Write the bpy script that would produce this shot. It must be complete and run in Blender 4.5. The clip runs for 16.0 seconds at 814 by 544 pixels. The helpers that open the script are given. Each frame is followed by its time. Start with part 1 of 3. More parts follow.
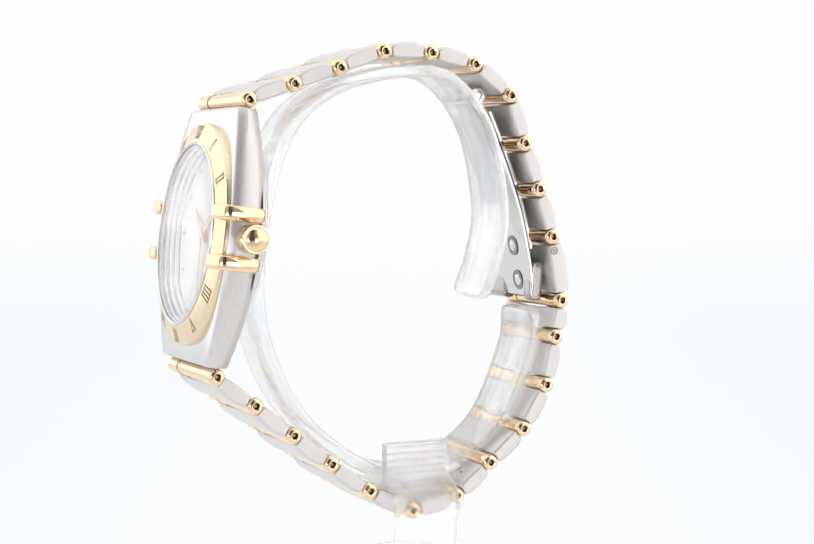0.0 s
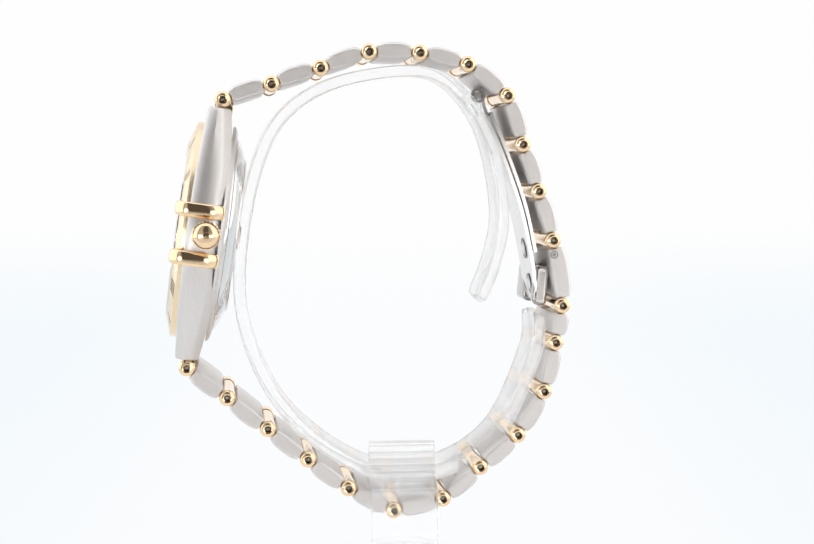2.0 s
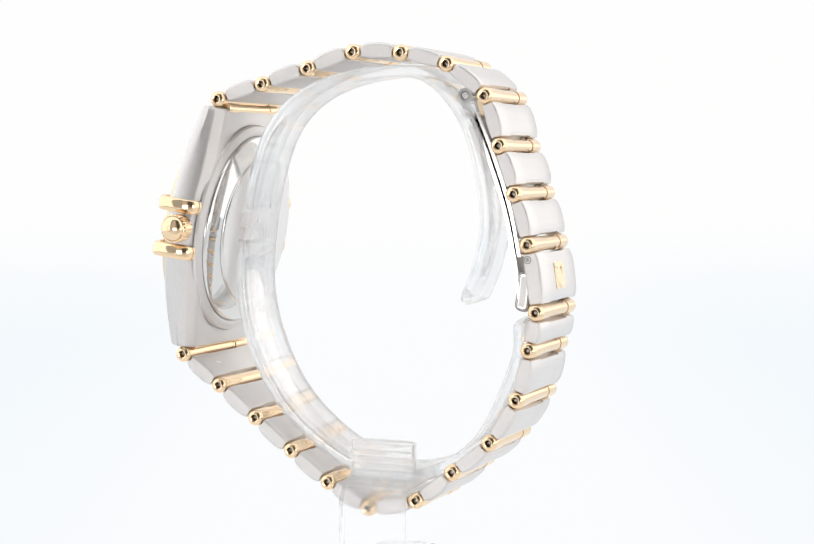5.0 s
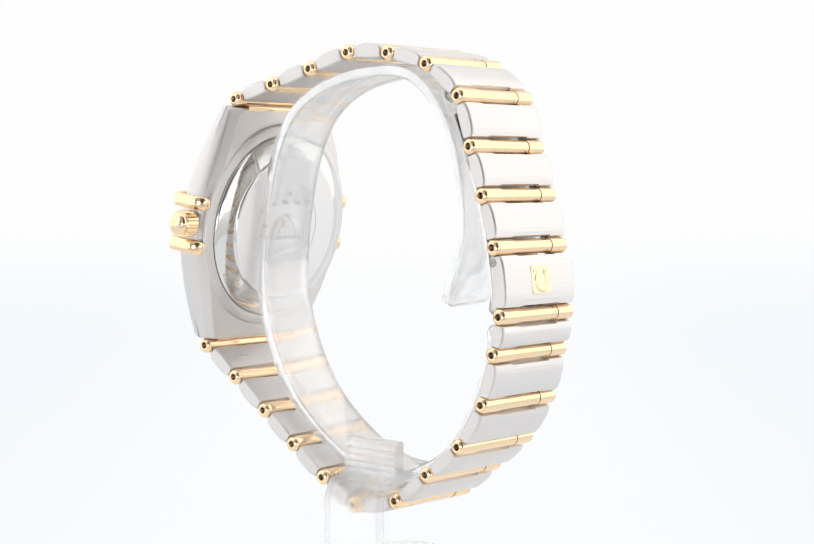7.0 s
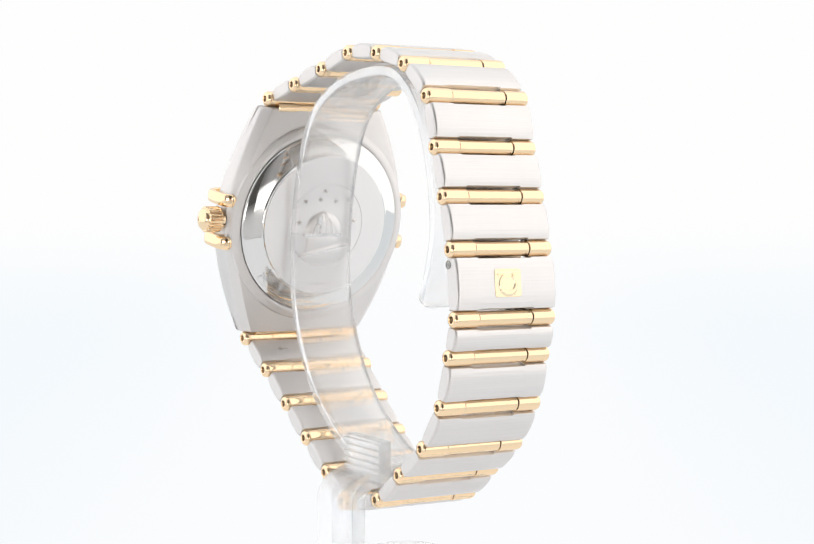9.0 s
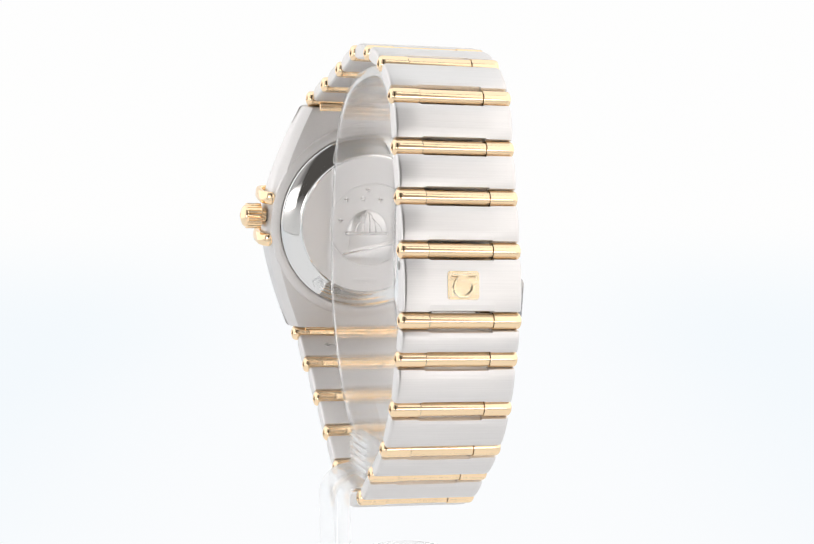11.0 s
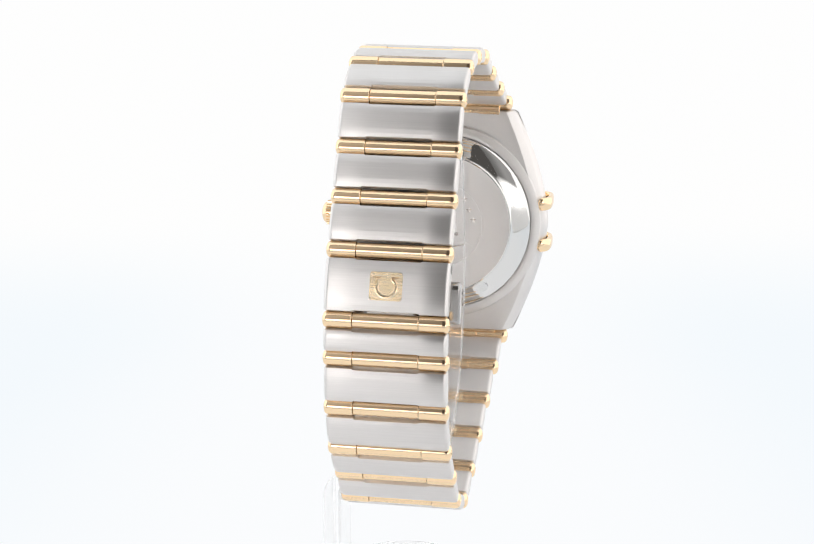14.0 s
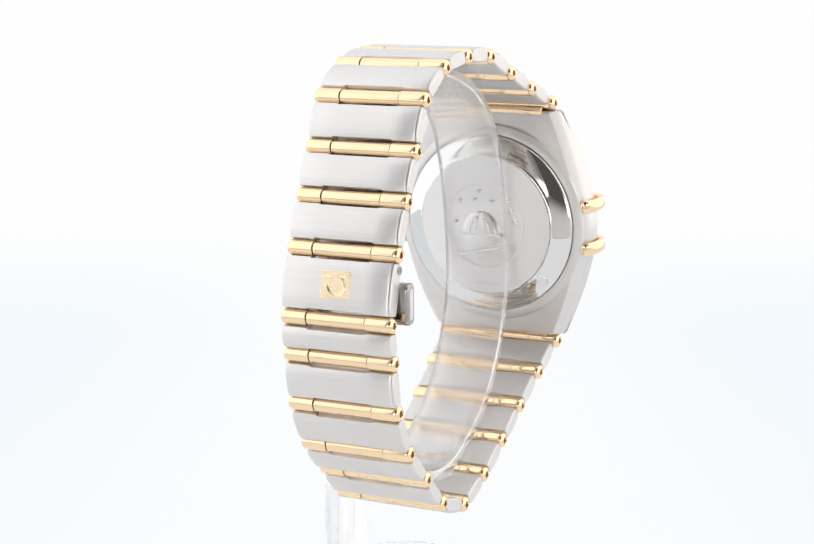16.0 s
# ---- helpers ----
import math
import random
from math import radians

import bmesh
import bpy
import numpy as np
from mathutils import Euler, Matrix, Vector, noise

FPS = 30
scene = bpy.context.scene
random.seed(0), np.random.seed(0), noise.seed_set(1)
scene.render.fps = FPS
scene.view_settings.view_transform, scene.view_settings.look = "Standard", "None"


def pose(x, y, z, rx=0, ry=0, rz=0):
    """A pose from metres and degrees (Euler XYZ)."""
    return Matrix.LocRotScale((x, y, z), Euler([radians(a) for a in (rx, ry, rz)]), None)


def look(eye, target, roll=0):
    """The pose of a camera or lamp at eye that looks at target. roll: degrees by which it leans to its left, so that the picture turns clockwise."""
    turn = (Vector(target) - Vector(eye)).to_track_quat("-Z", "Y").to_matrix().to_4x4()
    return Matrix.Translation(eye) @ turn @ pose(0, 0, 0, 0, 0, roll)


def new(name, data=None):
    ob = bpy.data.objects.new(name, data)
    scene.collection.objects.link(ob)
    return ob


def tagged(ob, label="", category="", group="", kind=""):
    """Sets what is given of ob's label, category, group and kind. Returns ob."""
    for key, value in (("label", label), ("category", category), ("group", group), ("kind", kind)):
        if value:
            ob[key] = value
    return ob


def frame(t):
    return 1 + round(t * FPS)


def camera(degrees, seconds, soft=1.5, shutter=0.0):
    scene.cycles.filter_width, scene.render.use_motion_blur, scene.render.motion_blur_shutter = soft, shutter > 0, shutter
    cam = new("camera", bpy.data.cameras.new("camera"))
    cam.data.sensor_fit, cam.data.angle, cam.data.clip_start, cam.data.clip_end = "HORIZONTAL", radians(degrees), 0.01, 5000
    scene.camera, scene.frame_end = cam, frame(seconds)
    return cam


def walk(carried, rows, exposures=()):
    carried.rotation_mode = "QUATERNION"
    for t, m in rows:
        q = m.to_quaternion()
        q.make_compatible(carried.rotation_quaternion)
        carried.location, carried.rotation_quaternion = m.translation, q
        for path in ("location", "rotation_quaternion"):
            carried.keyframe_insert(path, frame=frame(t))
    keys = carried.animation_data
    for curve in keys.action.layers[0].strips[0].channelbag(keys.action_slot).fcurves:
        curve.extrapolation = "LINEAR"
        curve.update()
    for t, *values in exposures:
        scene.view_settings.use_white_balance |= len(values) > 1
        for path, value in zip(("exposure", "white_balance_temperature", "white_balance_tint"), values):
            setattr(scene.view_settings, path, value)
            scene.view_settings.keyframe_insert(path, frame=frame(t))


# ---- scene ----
U = 0.0003            # metres in one drafting unit (0.3 mm)
CAM_H = 275 * U       # height of the lens over the table

# ---- camera: still, on a tripod before the light tent ----
cam = camera(24.02, 16.0, soft=1.3)
EYE = Vector((0, -0.3, CAM_H))
AIM = EYE + Vector((0.00103, 0.9957, -0.0928))
walk(cam, [(0.0, look(EYE, AIM, -0.11)), (16.0, look(EYE, AIM, -0.11))])

# ---- light: a white tent of glowing cloth, open towards the camera; the room beyond is dim ----
world = bpy.data.worlds.new("dim_room")
scene.world = world
world.use_nodes = True
world.node_tree.nodes["Background"].inputs[0].default_value = (0.10, 0.094, 0.089, 1)
world.node_tree.nodes["Background"].inputs[1].default_value = 1.0
scene.view_settings.exposure = 0.0


# ---- materials ----
def material(name):
    m = bpy.data.materials.new(name)
    m.use_nodes = True
    nt = m.node_tree
    return m, nt, nt.nodes["Principled BSDF"]


def node(nt, kind, **inputs):
    n = nt.nodes.new(kind)
    for key, value in inputs.items():
        n.inputs[key.replace("_", " ")].default_value = value
    return n


def metal(name, colour, rough, brush=(0, 0, 0), bump=0.0, aniso=0.0, vary=0.03, along=(1, 0, 0)):
    """Metal with fine brush marks (stretched noise), faint smudges and tiny scratches."""
    m, nt, p = material(name)
    p.inputs["Metallic"].default_value = 1.0
    p.inputs["Base Color"].default_value = (*colour, 1)
    tc = node(nt, "ShaderNodeTexCoord")
    big = node(nt, "ShaderNodeTexNoise", Scale=160.0, Detail=3.0)
    nt.links.new(tc.outputs["Object"], big.inputs["Vector"])
    ramp = node(nt, "ShaderNodeMapRange")
    ramp.inputs["From Min"].default_value, ramp.inputs["From Max"].default_value = 0.3, 0.7
    ramp.inputs["To Min"].default_value, ramp.inputs["To Max"].default_value = max(rough - vary, 0.02), rough + vary
    nt.links.new(big.outputs["Fac"], ramp.inputs["Value"])
    if bump > 0:
        mp = node(nt, "ShaderNodeMapping")
        mp.inputs["Scale"].default_value = brush
        nt.links.new(tc.outputs["Object"], mp.inputs["Vector"])
        fine = node(nt, "ShaderNodeTexNoise", Scale=1.0, Detail=3.0, Roughness=0.6)
        nt.links.new(mp.outputs["Vector"], fine.inputs["Vector"])
        b = node(nt, "ShaderNodeBump", Strength=bump, Distance=0.00002)
        nt.links.new(fine.outputs["Fac"], b.inputs["Height"])
        nt.links.new(b.outputs["Normal"], p.inputs["Normal"])
        # brush marks differ a little in brightness
        grain = node(nt, "ShaderNodeMapRange")
        grain.inputs["From Min"].default_value, grain.inputs["From Max"].default_value = 0.3, 0.7
        grain.inputs["To Min"].default_value, grain.inputs["To Max"].default_value = 0.96, 1.03
        tone = node(nt, "ShaderNodeMix")
        tone.data_type, tone.blend_type = "RGBA", "MULTIPLY"
        tone.inputs["Factor"].default_value = 1.0
        tone.inputs["A"].default_value = (*colour, 1)
        nt.links.new(fine.outputs["Fac"], grain.inputs["Value"])
        nt.links.new(grain.outputs["Result"], tone.inputs["B"])
        nt.links.new(tone.outputs["Result"], p.inputs["Base Color"])
        mix = node(nt, "ShaderNodeMath")
        mix.operation = "MULTIPLY_ADD"
        mix.inputs[1].default_value = 0.12
        nt.links.new(fine.outputs["Fac"], mix.inputs[0])
        nt.links.new(ramp.outputs["Result"], mix.inputs[2])
        nt.links.new(mix.outputs[0], p.inputs["Roughness"])
    else:
        nt.links.new(ramp.outputs["Result"], p.inputs["Roughness"])
    if aniso > 0:
        # light spreads across the brush marks
        axis, turn = node(nt, "ShaderNodeCombineXYZ"), node(nt, "ShaderNodeVectorTransform")
        for i in range(3):
            axis.inputs[i].default_value = along[i]
        turn.vector_type, turn.convert_from, turn.convert_to = "VECTOR", "OBJECT", "WORLD"
        nt.links.new(axis.outputs[0], turn.inputs[0])
        nt.links.new(turn.outputs[0], p.inputs["Tangent"])
        p.inputs["Anisotropic"].default_value = aniso
        p.inputs["Anisotropic Rotation"].default_value = 0.25
    return m


STEEL = (0.735, 0.708, 0.692)
steel_soft = metal("soft_polished_steel", STEEL, 0.15)
steel_brushed = metal("brushed_steel", STEEL, 0.29, (60, 9000, 9000), 0.012, 0.9)
steel_flank = metal("brushed_steel_flank", STEEL, 0.36, (3500, 3500, 40), 0.004, 0.5, along=(0, 0.14, 0.99))
steel_satin = metal("satin_steel", STEEL, 0.48, (5000, 5000, 5000), 0.06)
steel_polished = metal("polished_steel", (0.72, 0.712, 0.70), 0.05, vary=0.02)
steel_disc = metal("fine_brushed_steel", (0.80, 0.775, 0.76), 0.38)
steel_bright = metal("bright_plated_steel", (0.90, 0.89, 0.885), 0.12, vary=0.02)
steel_dark = metal("dark_steel", (0.30, 0.29, 0.27), 0.35)
button_steel = metal("grey_satin_steel", (0.42, 0.405, 0.395), 0.16)
gold = metal("polished_gold", (0.93, 0.705, 0.46), 0.07, vary=0.03)
gold_satin = metal("satin_gold", (0.86, 0.70, 0.485), 0.2, (150, 9000, 9000), 0.006)
gold_soft = metal("soft_gold", (0.92, 0.695, 0.45), 0.10, vary=0.03)

engraved, _nt, _p = material("engraved_black")
_p.inputs["Base Color"].default_value = (0.34, 0.27, 0.19, 1)
_p.inputs["Roughness"].default_value = 0.5
gap_dark, _nt, _p = material("dark_recess")
_p.inputs["Base Color"].default_value = (0.03, 0.022, 0.015, 1)
_p.inputs["Roughness"].default_value = 0.6
dial_white, _nt, _p = material("dial_white")
_p.inputs["Base Color"].default_value = (0.95, 0.93, 0.92, 1)
_p.inputs["Roughness"].default_value = 0.3


def clear(name, ior, tint, rough):
    m, nt, p = material(name)
    p.inputs["Transmission Weight"].default_value = 1.0
    p.inputs["IOR"].default_value = ior
    p.inputs["Base Color"].default_value = (*tint, 1)
    tc = node(nt, "ShaderNodeTexCoord")
    n = node(nt, "ShaderNodeTexNoise", Scale=300.0, Detail=2.0)
    nt.links.new(tc.outputs["Object"], n.inputs["Vector"])
    b = node(nt, "ShaderNodeBump", Strength=0.03, Distance=0.0002)
    nt.links.new(n.outputs["Fac"], b.inputs["Height"])
    nt.links.new(b.outputs["Normal"], p.inputs["Normal"])
    p.inputs["Roughness"].default_value = rough
    return m


def moulded(name, glassy, milk, ior=1.49, glance=4.0, span=None, cap=1.0, through_milk=0.85, tint=(1.0, 1.0, 1.0), gloss=0.03):
    """Clear moulded stuff: see-through with a glancing gloss, part of it refracting, with a little milkiness."""
    m = clear(name, ior, (0.995, 0.997, 1.0), 0.02)
    nt = m.node_tree
    p, out = nt.nodes["Principled BSDF"], nt.nodes["Material Output"]
    see, shine, facing, fres = node(nt, "ShaderNodeBsdfTransparent"), node(nt, "ShaderNodeBsdfGlossy"), node(nt, "ShaderNodeLayerWeight", Blend=0.5), node(nt, "ShaderNodeMath")
    fres.operation, fres.inputs[1].default_value = "POWER", glance
    if span:
        # gloss sets in away from the head-on view
        rise = node(nt, "ShaderNodeMapRange")
        rise.interpolation_type = "SMOOTHSTEP"
        rise.inputs["From Min"].default_value, rise.inputs["From Max"].default_value = span
        rise.inputs["To Max"].default_value = cap
        nt.links.new(facing.outputs["Facing"], rise.inputs["Value"])
        nt.links.new(rise.outputs["Result"], fres.inputs[0])
    else:
        nt.links.new(facing.outputs["Facing"], fres.inputs[0])
    shine.inputs["Roughness"].default_value = gloss
    white, trans = node(nt, "ShaderNodeBsdfDiffuse"), node(nt, "ShaderNodeBsdfTranslucent")
    white.inputs[0].default_value = trans.inputs[0].default_value = (*tint, 1)
    d, a, b, c = [node(nt, "ShaderNodeMixShader") for _ in range(4)]
    a.inputs[0].default_value, b.inputs[0].default_value, c.inputs[0].default_value = glassy, through_milk, milk
    nt.links.new(fres.outputs[0], d.inputs[0])
    nt.links.new(see.outputs[0], d.inputs[1])
    nt.links.new(shine.outputs[0], d.inputs[2])
    nt.links.new(d.outputs[0], a.inputs[1])
    nt.links.new(p.outputs[0], a.inputs[2])
    nt.links.new(white.outputs[0], b.inputs[1])
    nt.links.new(trans.outputs[0], b.inputs[2])
    nt.links.new(a.outputs[0], c.inputs[1])
    nt.links.new(b.outputs[0], c.inputs[2])
    nt.links.new(c.outputs[0], out.inputs[0])
    return m


acrylic = moulded("clear_acrylic", 0.42, 0.03, 1.25, glance=1.0, span=(0.05, 0.55), cap=0.5, through_milk=0.5, tint=(0.99, 0.985, 1.0))
acrylic_edge = moulded("acrylic_cut_edge", 0.3, 0.06, 1.25, glance=1.0, span=(0.02, 0.2), cap=0.75, through_milk=0.5, tint=(0.99, 0.985, 1.0), gloss=0.1)
acrylic_thick = moulded("thick_acrylic", 0.5, 0.06, 1.25, through_milk=0.3)
acrylic_block = moulded("moulded_acrylic_block", 0.6, 0.07, 1.3, glance=1.0, span=(0.02, 0.4), cap=0.5, through_milk=0.3)
sapphire = moulded("sapphire_crystal", 0.0, 0.0, 1.6)


pale_board, _nt, _p = material("matte_pale_board")
_p.inputs["Base Color"].default_value = (0.72, 0.715, 0.71, 1)
_p.inputs["Roughness"].default_value = 0.7


def glow(name, low, high, z0, z1, strength, axis="Z", fade=None, side=None):
    """White cloth that emits, its light and falloff painted into the emission along one axis; fade: it falls to a share
    between two heights; side: its low colour off to the sides.
    """
    m = bpy.data.materials.new(name)
    m.use_nodes = True
    nt = m.node_tree
    nt.nodes.clear()
    out, em = node(nt, "ShaderNodeOutputMaterial"), node(nt, "ShaderNodeEmission")
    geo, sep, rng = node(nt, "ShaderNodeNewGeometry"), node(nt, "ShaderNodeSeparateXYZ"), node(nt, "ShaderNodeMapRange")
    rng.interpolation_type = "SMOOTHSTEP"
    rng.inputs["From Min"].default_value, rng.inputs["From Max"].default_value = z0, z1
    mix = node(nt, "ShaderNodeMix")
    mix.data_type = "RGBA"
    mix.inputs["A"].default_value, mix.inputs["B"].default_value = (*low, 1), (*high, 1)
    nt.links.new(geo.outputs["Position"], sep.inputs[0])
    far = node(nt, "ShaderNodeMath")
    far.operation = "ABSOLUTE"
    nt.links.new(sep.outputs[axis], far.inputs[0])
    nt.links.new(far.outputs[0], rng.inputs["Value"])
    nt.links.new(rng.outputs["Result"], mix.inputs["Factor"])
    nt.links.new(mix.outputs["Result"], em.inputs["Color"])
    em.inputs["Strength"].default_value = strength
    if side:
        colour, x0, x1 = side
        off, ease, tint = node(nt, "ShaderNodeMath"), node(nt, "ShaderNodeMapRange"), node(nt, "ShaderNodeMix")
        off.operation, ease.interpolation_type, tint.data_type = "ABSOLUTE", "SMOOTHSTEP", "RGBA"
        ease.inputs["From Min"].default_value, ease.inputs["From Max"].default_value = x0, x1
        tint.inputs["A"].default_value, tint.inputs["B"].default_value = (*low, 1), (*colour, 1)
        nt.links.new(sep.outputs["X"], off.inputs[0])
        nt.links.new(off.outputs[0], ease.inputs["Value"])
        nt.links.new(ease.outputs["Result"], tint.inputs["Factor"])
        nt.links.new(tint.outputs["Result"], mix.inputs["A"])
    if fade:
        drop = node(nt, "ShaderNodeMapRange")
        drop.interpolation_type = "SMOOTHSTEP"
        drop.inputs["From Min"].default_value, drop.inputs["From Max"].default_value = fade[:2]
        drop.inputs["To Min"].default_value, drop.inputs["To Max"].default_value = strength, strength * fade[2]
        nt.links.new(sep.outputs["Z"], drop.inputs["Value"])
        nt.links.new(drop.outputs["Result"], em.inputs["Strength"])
    nt.links.new(em.outputs[0], out.inputs[0])
    return m


# whiteness and bluish falloff to foot and sides stand in for received light
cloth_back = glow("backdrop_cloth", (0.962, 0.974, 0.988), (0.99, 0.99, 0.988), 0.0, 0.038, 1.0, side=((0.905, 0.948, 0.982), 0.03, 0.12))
cloth_side = glow("side_cloth", (1, 0.985, 0.97), (1, 0.985, 0.97), 0.0, 0.4, 1.5)
cloth_left = glow("side_cloth_cool", (0.98, 0.988, 1), (0.98, 0.988, 1), 0.0, 0.4, 1.42)
# unseen flaps: the bright foot and dim top are put into the emission
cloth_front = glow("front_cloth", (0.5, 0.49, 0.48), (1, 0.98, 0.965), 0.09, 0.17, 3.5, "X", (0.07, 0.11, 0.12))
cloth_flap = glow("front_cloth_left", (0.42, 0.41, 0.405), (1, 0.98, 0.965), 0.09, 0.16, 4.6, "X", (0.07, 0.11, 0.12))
# dim cool glow, added out of view to darken what the metal mirrors
cloth_dim = glow("dim_glow_cloth", (0.40, 0.42, 0.44), (0.40, 0.42, 0.44), 0.0, 0.4, 1.0)
cloth_top = glow("ceiling_cloth", (0.95, 0.98, 1), (0.95, 0.98, 1), 0.0, 0.4, 1.3)

# ---- mesh helpers ----
def part(name, bm, mat, parent=None, label="", smooth=35):
    """Links a bmesh as one mesh object, under a thing or a part."""
    bmesh.ops.recalc_face_normals(bm, faces=bm.faces[:])
    me = bpy.data.meshes.new(name)
    if smooth:
        for f in bm.faces:
            f.smooth = len(f.verts) <= 8
        for e in bm.edges:
            if len(e.link_faces) == 2 and e.calc_face_angle(0) > radians(smooth):
                e.smooth = False
    bm.to_mesh(me)
    bm.free()
    for m in (mat if isinstance(mat, (list, tuple)) else [mat]):
        me.materials.append(m)
    ob = new(name, me)
    if parent is not None:
        ob.parent = parent
    return tagged(ob, label) if label else ob


def loft(rings, closed=True, caps=True):
    """A skin over rings of points, all of one length."""
    bm = bmesh.new()
    vs = [[bm.verts.new(p) for p in ring] for ring in rings]
    n = len(vs[0])
    for a, b in zip(vs, vs[1:]):
        for i in range(n if closed else n - 1):
            j = (i + 1) % n
            bm.faces.new((a[i], a[j], b[j], b[i]))
    if caps and closed:
        bm.faces.new(vs[0])
        bm.faces.new(vs[-1])
    return bm


def lathe(profile, put, n=48, caps=False, wave=None):
    """Turns (radius, height) points round the axis; put(x, y, h) sets them into place. wave(angle, k) scales a radius."""
    rings = []
    for k, (r, h) in enumerate(profile):
        ring = []
        for i in range(n):
            a = 2 * math.pi * i / n
            rr = r * (wave(a, k) if wave else 1.0)
            ring.append(put(rr * math.cos(a), rr * math.sin(a), h))
        rings.append(ring)
    return loft(rings, True, caps)


def soften(bm, width, segments=2, angle=30):
    es = [e for e in bm.edges if len(e.link_faces) == 2 and e.calc_face_angle(0) > radians(angle)]
    bmesh.ops.bevel(bm, geom=es, offset=width, segments=segments, profile=0.6, affect="EDGES", clamp_overlap=True)
    return bm


def slab(points, put, x0, x1, bevel=0.0, segments=2):
    """A flat outline (a, b) drawn out from x0 to x1; put(x, a, b) sets it into place."""
    bm = loft([[put(x0, a, b) for a, b in points], [put(x1, a, b) for a, b in points]])
    if bevel:
        bmesh.ops.recalc_face_normals(bm, faces=bm.faces[:])
        soften(bm, bevel, segments)
    return bm


def rounded(w, h, r, n=5):
    """A rounded rectangle's outline about the origin."""
    pts = []
    for cx, cy, a0 in ((w / 2 - r, h / 2 - r, 0), (-w / 2 + r, h / 2 - r, 90), (-w / 2 + r, -h / 2 + r, 180), (w / 2 - r, -h / 2 + r, 270)):
        for i in range(n + 1):
            a = radians(a0 + 90 * i / n)
            pts.append((cx + r * math.cos(a), cy + r * math.sin(a)))
    return pts


def spline(ctrl, steps):
    """A Catmull-Rom curve through the control points."""
    P = [np.array(c, float) for c in ctrl]
    P = [2 * P[0] - P[1]] + P + [2 * P[-1] - P[-2]]
    out = []
    for i in range(1, len(P) - 2):
        for k in range(steps):
            t = k / steps
            a, b, c, d = P[i - 1:i + 3]
            out.append(0.5 * (2 * b + (c - a) * t + (2 * a - 5 * b + 4 * c - d) * t * t + (3 * b - a - 3 * c + d) * t ** 3))
    out.append(P[-2])
    return out


# ---- the tent ----
def build_tent():
    def sheet(name, pts, mat, label, thick=0.004):
        a, b, c, d = [Vector(p) for p in pts]
        nrm = (b - a).cross(d - a).normalized() * thick
        bm = loft([[a, b, c, d], [a - nrm, b - nrm, c - nrm, d - nrm]])
        ob = part(name, bm, mat, smooth=0)
        return tagged(ob, label, name.split("_")[0], kind="structure")

    X, Y0, Y1, Z = 0.36, -0.34, 0.50, 0.62
    # table board running back and curving up into the back cloth
    prof = [(-0.10, 0.0), (0.30, 0.0)]
    board = loft([[(x, y, z) for y, z in prof + [(prof[1][0], -0.004), (prof[0][0], -0.004)]] for x in (-0.6, 0.6)])
    tagged(part("floor", board, cloth_back, smooth=0), "smooth white table under the display stand, brightness painted as glow", "floor", kind="structure")
    R = 0.2
    curve = [(0.30 + R * math.sin(a), R - R * math.cos(a)) for a in (math.pi / 2 * i / 16 for i in range(17))] + [(0.30 + R, Z)]
    back = loft([[(-X, y, z), (X, y, z)] for y, z in curve], closed=False)
    tagged(part("backdrop", back, cloth_back), "seamless white cloth sweep, brightness painted as glow", "backdrop", kind="structure")
    front = loft([[(x, y, z) for y, z in ((-0.9, 0.0), (-0.104, 0.0), (-0.104, -0.004), (-0.9, -0.004))] for x in (-0.6, 0.6)])
    tagged(part("table", front, pale_board, smooth=0), "matte pale grey table top before the tent", "table", kind="structure")
    sheet("wall_side", [(-X, -0.28, 0), (-X, Y1, 0), (-X, Y1, Z), (-X, -0.28, Z)], cloth_left, "white glowing tent cloth wall")
    sheet("wall_side", [(-X, Y0, 0), (-X, -0.282, 0), (-X, -0.282, Z), (-X, Y0, Z)], cloth_dim, "unseen white tent cloth corner with a dim glow")
    sheet("wall_side", [(X, Y1, 0), (X, Y0, 0), (X, Y0, Z), (X, Y1, Z)], cloth_side, "white glowing tent cloth wall")
    M = -0.27
    sheet("ceiling", [(-X, M, Z), (-X, Y1, Z), (X, Y1, Z), (X, M, Z)], cloth_top, "white glowing tent cloth roof")
    # open front: unseen cloth flaps added for reflections, bright foot and dim top painted in
    s = 0.086
    for x0, x1, cloth, label in ((-X, -0.27, cloth_dim, "unseen white tent cloth corner with a dim glow"), (-0.268, -s, cloth_flap, "unseen white tent cloth flap, glow painted along its foot"),
                                 (s, 0.248, cloth_front, "unseen white tent cloth flap, glow painted along its foot"), (0.25, X, cloth_side, "white glowing tent cloth corner")):
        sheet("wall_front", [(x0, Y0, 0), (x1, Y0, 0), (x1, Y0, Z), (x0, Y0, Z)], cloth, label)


build_tent()

# ---- the watch ----
LOW = -219.5          # lowest point of the bracelet


def W(x, y, z):
    """Watch space: x across the bracelet, y from dial to clasp, z up."""
    return Vector((x * U, y * U, (z - LOW) * U))


CASE_MID = (-104.2, -71.5)
UP = Vector((0.143, 0.990)).normalized()


